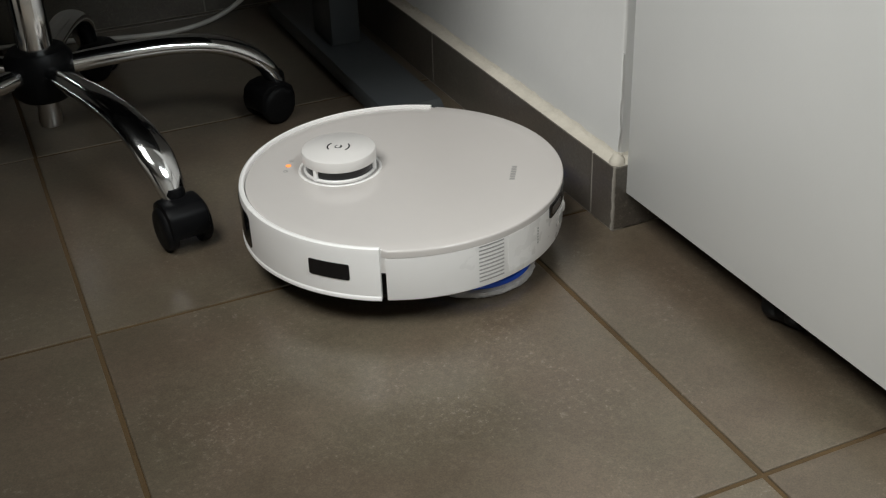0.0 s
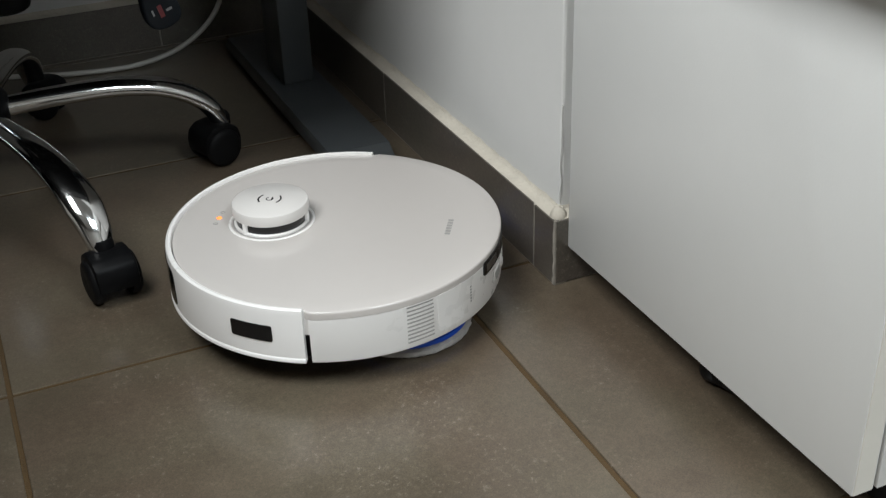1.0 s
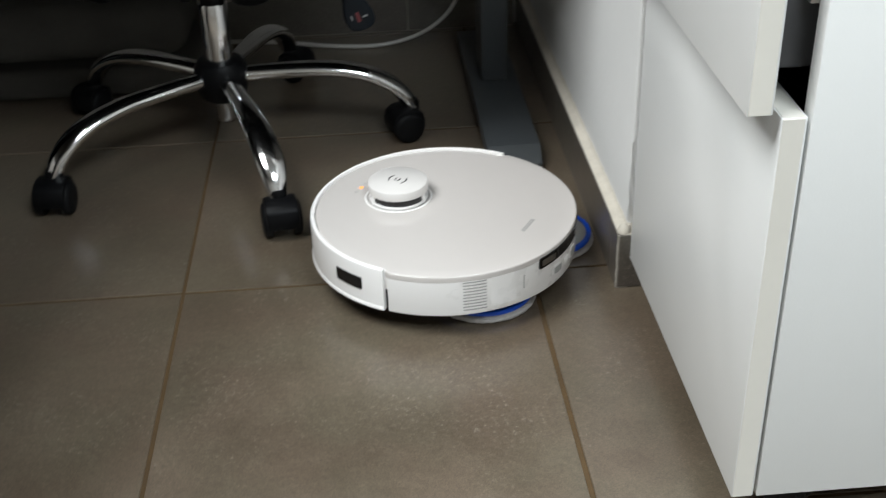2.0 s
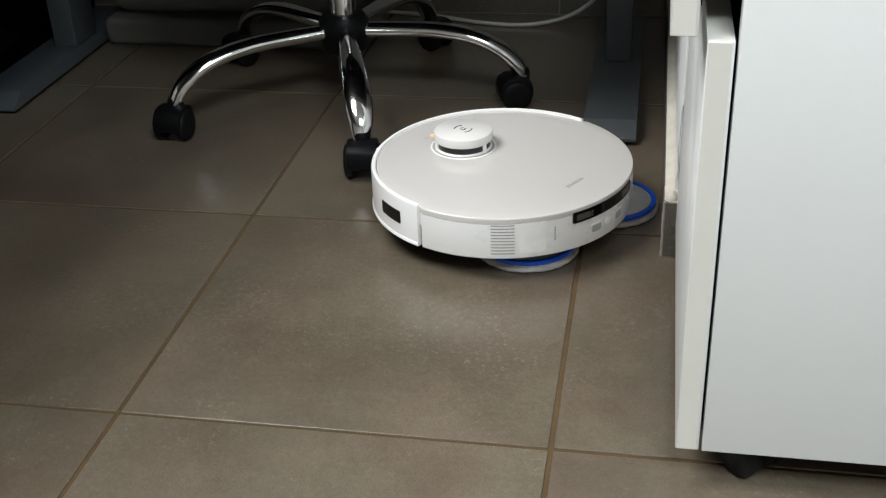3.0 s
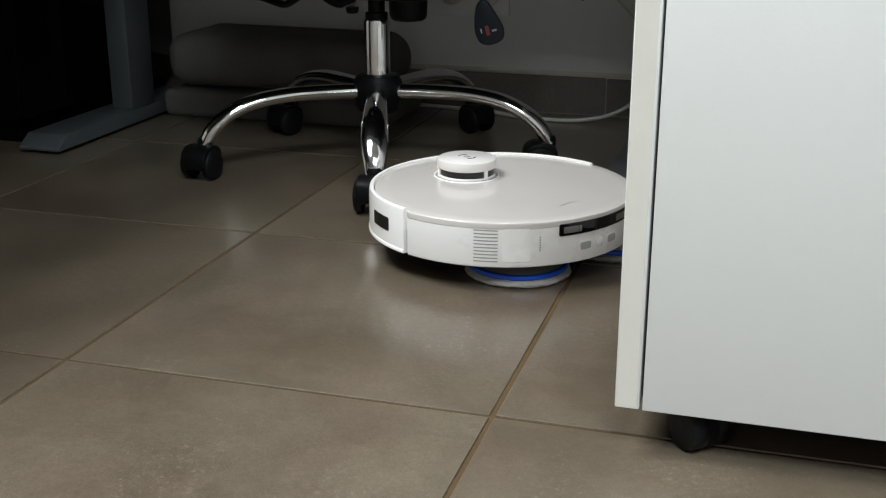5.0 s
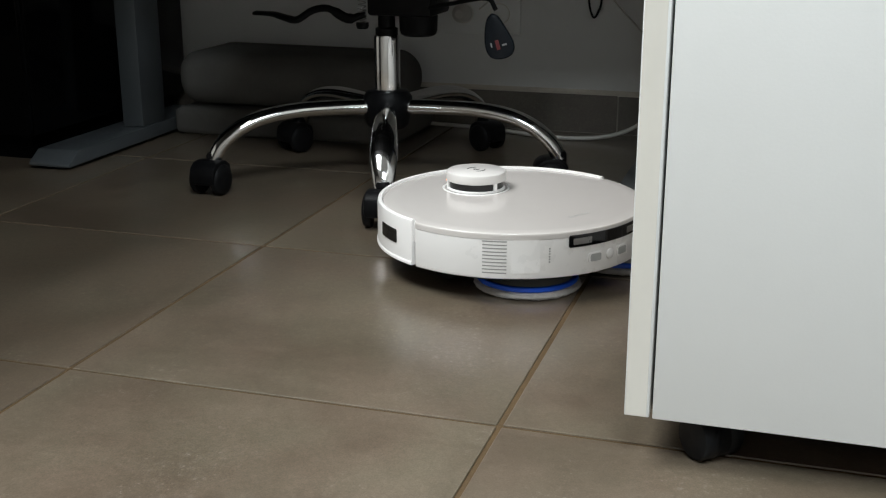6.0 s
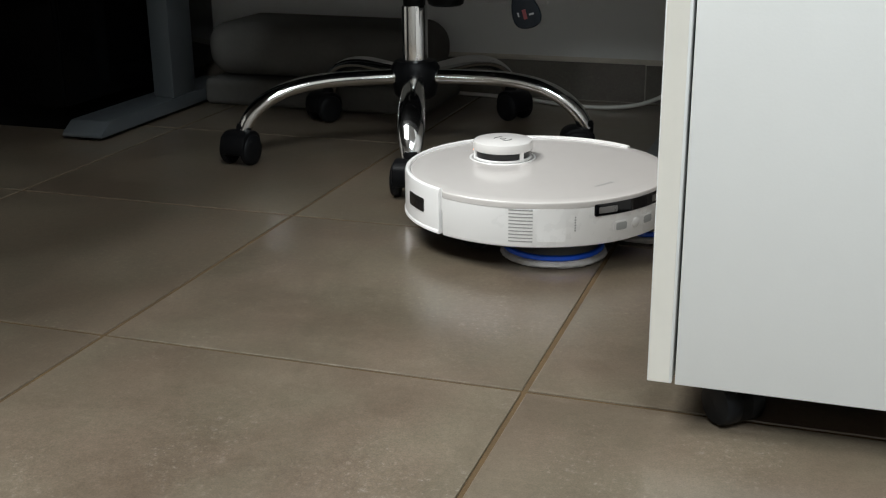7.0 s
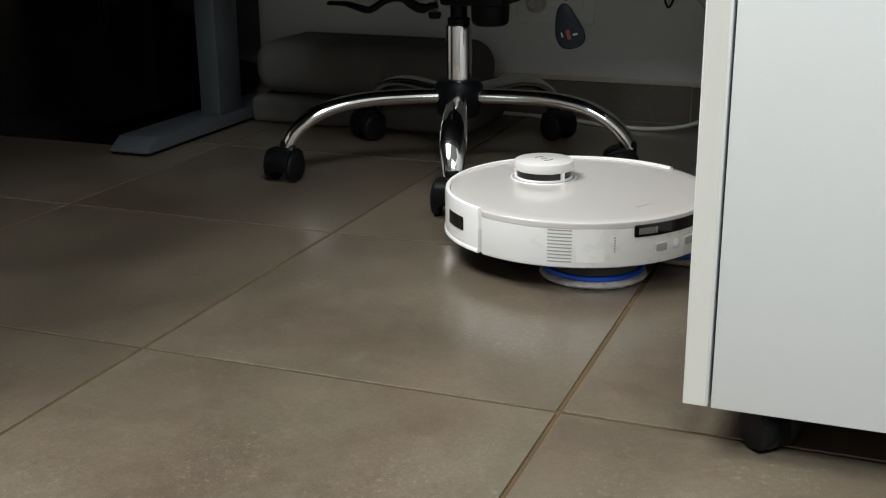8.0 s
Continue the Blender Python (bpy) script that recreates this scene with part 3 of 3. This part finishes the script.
for i in range(144):
    a = 2.5 * i - 180
    rr = 0.1640 if abs(a) < SEAM - 1 else (R + 0.0002 if abs(a) > SEAM + 1 else 0.166)
    rings.append([lid.verts.new((max(rr * f, 1e-5) * math.cos(radians(a)), max(rr * f, 1e-5) * math.sin(radians(a)), ZHI + dz)) for f, dz in prof])
for i in range(144):
    p, q = rings[i], rings[(i + 1) % 144]
    for j in range(len(prof) - 1):
        lid.faces.new((p[j], q[j], q[j + 1], p[j + 1]))
bmesh.ops.remove_doubles(lid, verts=lid.verts[:], dist=2e-5)
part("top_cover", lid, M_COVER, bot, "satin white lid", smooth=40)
# the seams' pale upper halves
for s in (-1, 1):
    part("seam_strip", curved_plate(0.1632, 0.1668, SEAM * s - 0.9, SEAM * s + 0.9, 0.062, ZHI - 0.001, n=2), M_SHELL, bot)
# windows and sensors
part("front_window", curved_plate(R - 0.002, R + 0.0019, -36, 36, 0.0425, 0.0815, 0.006, 48), M_BLACKGLASS, bumper, "black glass front window")
for s in (-1, 1):
    a, b = sorted((68 * s, 82.5 * s))
    part("side_sensor", curved_plate(R - 0.002, R + 0.0018, a, b, 0.0545, 0.0715, 0.0018, 20), M_BLACKGLASS, bumper, "black side sensor window")
    # slots are raised grey strips, the shade inside them given by colour
    for i in range(10):
        a, b = sorted((125 * s, 134.6 * s))
        z = 0.0395 + 0.0042 * i
        part("vent_slot_shade", curved_plate(R - 0.001, R + 0.00025, a, b, z, z + 0.0014, n=8), M_MARK_SHADE, rear)
    a, b = sorted((136.3 * s, 147.6 * s))
    part("filter_flap", curved_plate(R - 0.001, R + 0.0004, a, b, 0.040, 0.080, 0.002, 16), M_SHELL, rear)
    # holes likewise: grey dabs coloured like their shaded insides
    for i in range(6):
        a, b = sorted((151.2 * s, 151.8 * s))
        part("perforation", curved_plate(R - 0.001, R + 0.0003, a, b, 0.052 + 0.0032 * i, 0.0538 + 0.0032 * i, n=2), M_MARK_SHADE, rear)
rw = part("rear_sensor", curved_plate(R - 0.001, R + 0.0014, 159.4, 200.6, 0.0680, 0.0825, 0.0022, 36), M_BLACKGLASS, rear, "black rear docking sensor")
for a in (161.2, 190.4):
    part("contact", curved_plate(R, R + 0.0019, a, a + 8.4, 0.0712, 0.0788, 0.0008, 10), M_STEEL, rw, "brushed metal charging contact")
# ports are not hollow: a raised grey plate colours in their inner shade
for a0_, a1_ in ((169.2, 175.2), (184.8, 190.8)):
    port = part("water_port", curved_plate(R - 0.001, R + 0.0010, a0_ - 0.5, a1_ + 0.5, 0.0455, 0.0580, 0.003, 14), M_SHELL, rear)
    part("port_shade_plate", curved_plate(R - 0.001, R + 0.0012, a0_ + 0.3, a1_ - 0.3, 0.0472, 0.0563, 0.0022, 12), M_PADTOP_SHADE, port)
part("water_inlet", lathe([(0, 0), (0.0065, 0), (0.006, 0.0022), (0.0035, 0.0034), (0, 0.0034)], 24), M_SHELL, rear).matrix_local = Matrix.Rotation(math.pi, 4, "Z") @ pose(R - 0.001, 0, 0.0517, 0, 90, 0)
# laser turret
TX = 0.066
part("turret_well", lathe([(0.0405, ZHI - 0.002), (0.0420, ZHI + 0.0003), (0.0440, ZHI + 0.0004), (0.0448, ZHI - 0.0006)], 48, center=(TX, 0)), M_SHELL, bot)
# grey disc puts the shade of the gap round the turret into colour
part("turret_shadow_gap", lathe([(0.0, ZHI + 0.0001), (0.0405, ZHI + 0.0001)], 48, center=(TX, 0)), M_MARK_SHADE, bot)
turret = part("turret", lathe([(0, 0.1000), (0.0382, 0.1000), (0.0392, 0.1006), (0.0395, 0.1020), (0.0393, 0.1096), (0.0387, 0.1114), (0.0371, 0.1124), (0, 0.1130)], 48, center=(TX, 0)), M_CAP_DIM, bot, "white laser turret cap")
part("sensor_ring", lathe([(0, ZHI - 0.001), (0.0362, ZHI - 0.001), (0.0362, 0.1005), (0, 0.1005)], 48, center=(TX, 0)), M_BLACKGLASS, turret)
part("turret_base", lathe([(0, ZHI - 0.001), (0.0385, ZHI - 0.001), (0.0385, ZHI + 0.0018), (0.0375, ZHI + 0.0026), (0, ZHI + 0.0026)], 48, center=(TX, 0)), M_SHELL, turret)
for a in (60, 180, 300):
    c = (TX + 0.0366 * math.cos(radians(a)), 0.0366 * math.sin(radians(a)))
    part("post", lathe([(0, ZHI), (0.0030, ZHI), (0.0030, 0.1005), (0, 0.1005)], 10, center=c), M_SHELL, turret)


def arc_mark(radius, a0, a1, width, z, cx):
    return lathe([(radius, z), (radius + width, z), (radius + width, z + 0.0003), (radius, z + 0.0003)], 12, a0, a1, center=(cx, 0), closed=True)


for a in (0, 180):
    part("emblem", arc_mark(0.0108, a - 40, a + 40, 0.0015, 0.1129, TX), M_DARKMARK, turret, "dark curved emblem")
part("emblem", arc_mark(0.0030, -60, 240, 0.0010, 0.1129, TX), M_DARKMARK, turret)
part("emblem", box(TX - 0.0028, TX - 0.0018, -0.0035, 0.0035, 0.1129, 0.1133), M_DARKMARK, turret)
# buttons and light
ZC = ZHI - 0.0006
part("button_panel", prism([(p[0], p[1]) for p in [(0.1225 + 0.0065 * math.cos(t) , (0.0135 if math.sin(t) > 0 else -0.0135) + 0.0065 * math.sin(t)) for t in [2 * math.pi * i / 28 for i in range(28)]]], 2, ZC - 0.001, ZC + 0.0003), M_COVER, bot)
part("power_light", lathe([(0, ZC), (0.0030, ZC), (0.0028, ZC + 0.0009), (0, ZC + 0.0011)], 16, center=(0.1225, 0)), M_LED, bot, "glowing amber button")
for s in (-1, 1):
    part("button_icon", lathe([(0.0018, ZC), (0.0026, ZC), (0.0026, ZC + 0.0005), (0.0018, ZC + 0.0005)], 14, center=(0.1225, 0.0125 * s), closed=True), M_MARK_SHADE, bot)
# brand line on the lid, as bars
for i in range(6):
    part("print", box(-0.1210, -0.1155, -0.0165 + 0.0056 * i, -0.0125 + 0.0056 * i, ZHI - 0.0012, ZHI - 0.0002), M_MARK_SHADE, bot, "small grey print")
# mopping pads
for a, rad in ((150, 0.090), (-129, 0.148)):
    c = (rad * math.cos(radians(a)), rad * math.sin(radians(a)))
    fuzz = lathe([(0, 0.0), (0.059, 0.0), (0.0645, 0.0012), (0.0662, 0.0036), (0.0648, 0.0068), (0.060, 0.0090), (0, 0.0095)], 110, center=c)
    for v in fuzz.verts:
        d = Vector((v.co.x - c[0], v.co.y - c[1], 0))
        if d.length > 0.058:
            v.co += d.normalized() * rnd.uniform(-0.0007, 0.0008) + Vector((0, 0, rnd.uniform(-0.0004, 0.0005)))
            v.co.z = max(v.co.z, 0.0)
    pad = part("mop_pad", fuzz, M_PAD, bot, "grey microfibre mopping pad")
    part("ring", lathe([(0.0562, 0.0095), (0.0620, 0.0095), (0.0630, 0.0110), (0.0624, 0.0145), (0.0612, 0.0154), (0.0574, 0.0154), (0.0562, 0.0146)], 64, center=c, closed=True), M_BLUE, pad, "bright blue ring")
    part("pad_carrier", lathe([(0, 0.0095), (0.0562, 0.0095), (0.0562, 0.0132), (0.030, 0.0150), (0.012, 0.0200), (0, 0.0200)], 48, center=c), M_PADTOP_SHADE, pad)
for s in (-1, 1):
    part("drive_wheel", lathe([(0, -0.010), (0.030, -0.010), (0.033, -0.006), (0.033, 0.006), (0.030, 0.010), (0, 0.010)], 28), M_RUBBER, bot).matrix_local = pose(0, 0.105 * s, 0.0332, 90, 0, 0)

# ---- cables and socket by the back wall ----
cable = part("cable", sweep(spline([(-0.60, 1.352, 0.0045), (-0.46, 1.345, 0.0045), (-0.348, 1.322, 0.0045), (-0.27, 1.293, 0.0045), (-0.18, 1.280, 0.0045), (-0.11, 1.292, 0.012), (-0.06, 1.30, 0.034), (-0.025, 1.30, 0.070), (-0.008, 1.30, 0.12), (-0.004, 1.28, 0.22), (-0.005, 1.20, 0.45), (-0.005, 1.15, 0.68)], 8), (0.0040, 0.0040), 10), M_CABLE, None, smooth=60)
tagged(cable, "white power cable curling across the tiles", "cable")
wire = part("thin_cable", sweep(spline([(-0.40, 1.366, 0.24), (-0.28, 1.364, 0.33), (-0.17, 1.366, 0.30), (-0.10, 1.368, 0.235), (-0.02, 1.368, 0.15), (0.03, 1.352, 0.09)], 8), (0.0018, 0.0018), 8), M_CABLE, None, smooth=60)
tagged(wire, "thin pale cable hanging down the wall", "cable")
loop = part("black_cable", sweep(spline([(-0.176, 1.366, 0.42), (-0.178, 1.366, 0.30), (-0.175, 1.364, 0.255), (-0.166, 1.362, 0.231), (-0.157, 1.362, 0.242), (-0.151, 1.364, 0.275), (-0.152, 1.366, 0.42)], 8), (0.0022, 0.0022), 8), M_BLACK, None, smooth=60)
tagged(loop, "thin black cable hanging in a loop by the wall", "cable")
sock = thing("wall_socket", pose(-0.395, Y_BACK, 0.232), "white double wall socket with a plug in it", "socket")
part("plate", box(-0.08, 0.08, -0.010, 0.0, -0.042, 0.042, 0.003), M_WHITE, sock)
for x in (-0.038, 0.038):
    part("socket_well", lathe([(0.019, 0), (0.021, 0.0014), (0.021, 0.0)], 28, closed=True), M_EDGE, sock).matrix_local = pose(x, -0.010, 0, 90, 0, 0)
part("plug", lathe([(0, 0), (0.018, 0), (0.018, 0.022), (0.009, 0.034), (0, 0.034)], 24), M_CABLE, sock).matrix_local = pose(-0.038, -0.010, 0, 90, 0, 0)

# ---- skirting tiles ----
rnd = random.Random(9)
T = 0.45


def skirting(name, p, along, out, cuts):
    base = new(name)
    tagged(base, "brown tile skirting", kind="structure")
    p, along, out = Vector(p), Vector(along), Vector(out)
    for a, b in zip(cuts, cuts[1:]):
        bm = box(0.0015, b - a - 0.0015, 0, SK_T - 0.0005 + rnd.uniform(-0.0005, 0.0005), 0.0015, SK_H + rnd.uniform(-0.0006, 0.0006), 0.0007, 1)
        ob = part("skirting_tile", bm, M_SKIRT, base, smooth=0)
        m = Matrix((along, out, (0, 0, 1))).transposed().to_4x4()
        ob.matrix_world = Matrix.Translation(p + along * a) @ m
    bm = box(cuts[0], cuts[-1], 0.0, SK_T - 0.0016, 0.0, SK_H - 0.001)
    ob = part("joint_bed", bm, M_GROUT_PALE, base, "pale joint mortar", smooth=0)
    ob.matrix_world = Matrix.Translation(p) @ Matrix((along, out, (0, 0, 1))).transposed().to_4x4()
    return base


skirting("baseboard", (X_WALL, Y_END - 0.0150, 0), (0, 1, 0), (-1, 0, 0), [0.0, 0.0455, 0.484, 0.934])
skirting("baseboard", (X_WALL - 0.0140, Y_END, 0), (1, 0, 0), (0, -1, 0), [0.0, 0.34, 0.79, 1.24, 1.69, 2.14])
skirting("baseboard", (X_WALL - SK_T, Y_BACK, 0), (-1, 0, 0), (0, -1, 0), [0.0, 0.21, 0.66, 1.11, 1.56, 2.01, 2.46, 2.91, 3.28])

# pale mortar where the two runs meet at the wall's corner
bm = bmesh.new()
line = [(X_WALL - SK_T + 0.0022 + rnd.uniform(-0.0004, 0.0004), Y_END - SK_T + 0.0022 + rnd.uniform(-0.0004, 0.0004), 0.001 + (SK_H - 0.001) * i / 14) for i in range(15)]
sweep(line, [(0.0020 + rnd.uniform(-0.0003, 0.0003),) * 2 for _ in line], 8, bm, up=(0, 1, 0))
structure("trim", bm, M_GROUT_PALE, 40)

# ---- floor tiles ----
J = 0.0050
tile_mesh = finish("tile", box(-T / 2 + J / 2, T / 2 - J / 2, -T / 2 + J / 2, T / 2 - J / 2, -0.008, 0.0, 0.0008, 2), M_TILE, 0)
for i in range(-8, 6):
    for j in range(-7, 4):
        cx, cy = (i + 0.5) * T, (j + 0.5) * T
        if cx - T / 2 > X1 or cx + T / 2 < X0 or cy + T / 2 < Y0 or cy - T / 2 > Y_BACK or (cx - T / 2 > X_WALL and cy - T / 2 > Y_END):
            continue
        t = new("tile", tile_mesh)
        t.parent = floor
        t.location = (cx + rnd.uniform(-0.0006, 0.0006), cy + rnd.uniform(-0.0006, 0.0006), rnd.uniform(-0.0003, 0.0002))
        t.rotation_euler = (0, 0, radians(rnd.choice((0, 90, 180, 270)) + rnd.uniform(-0.06, 0.06)))
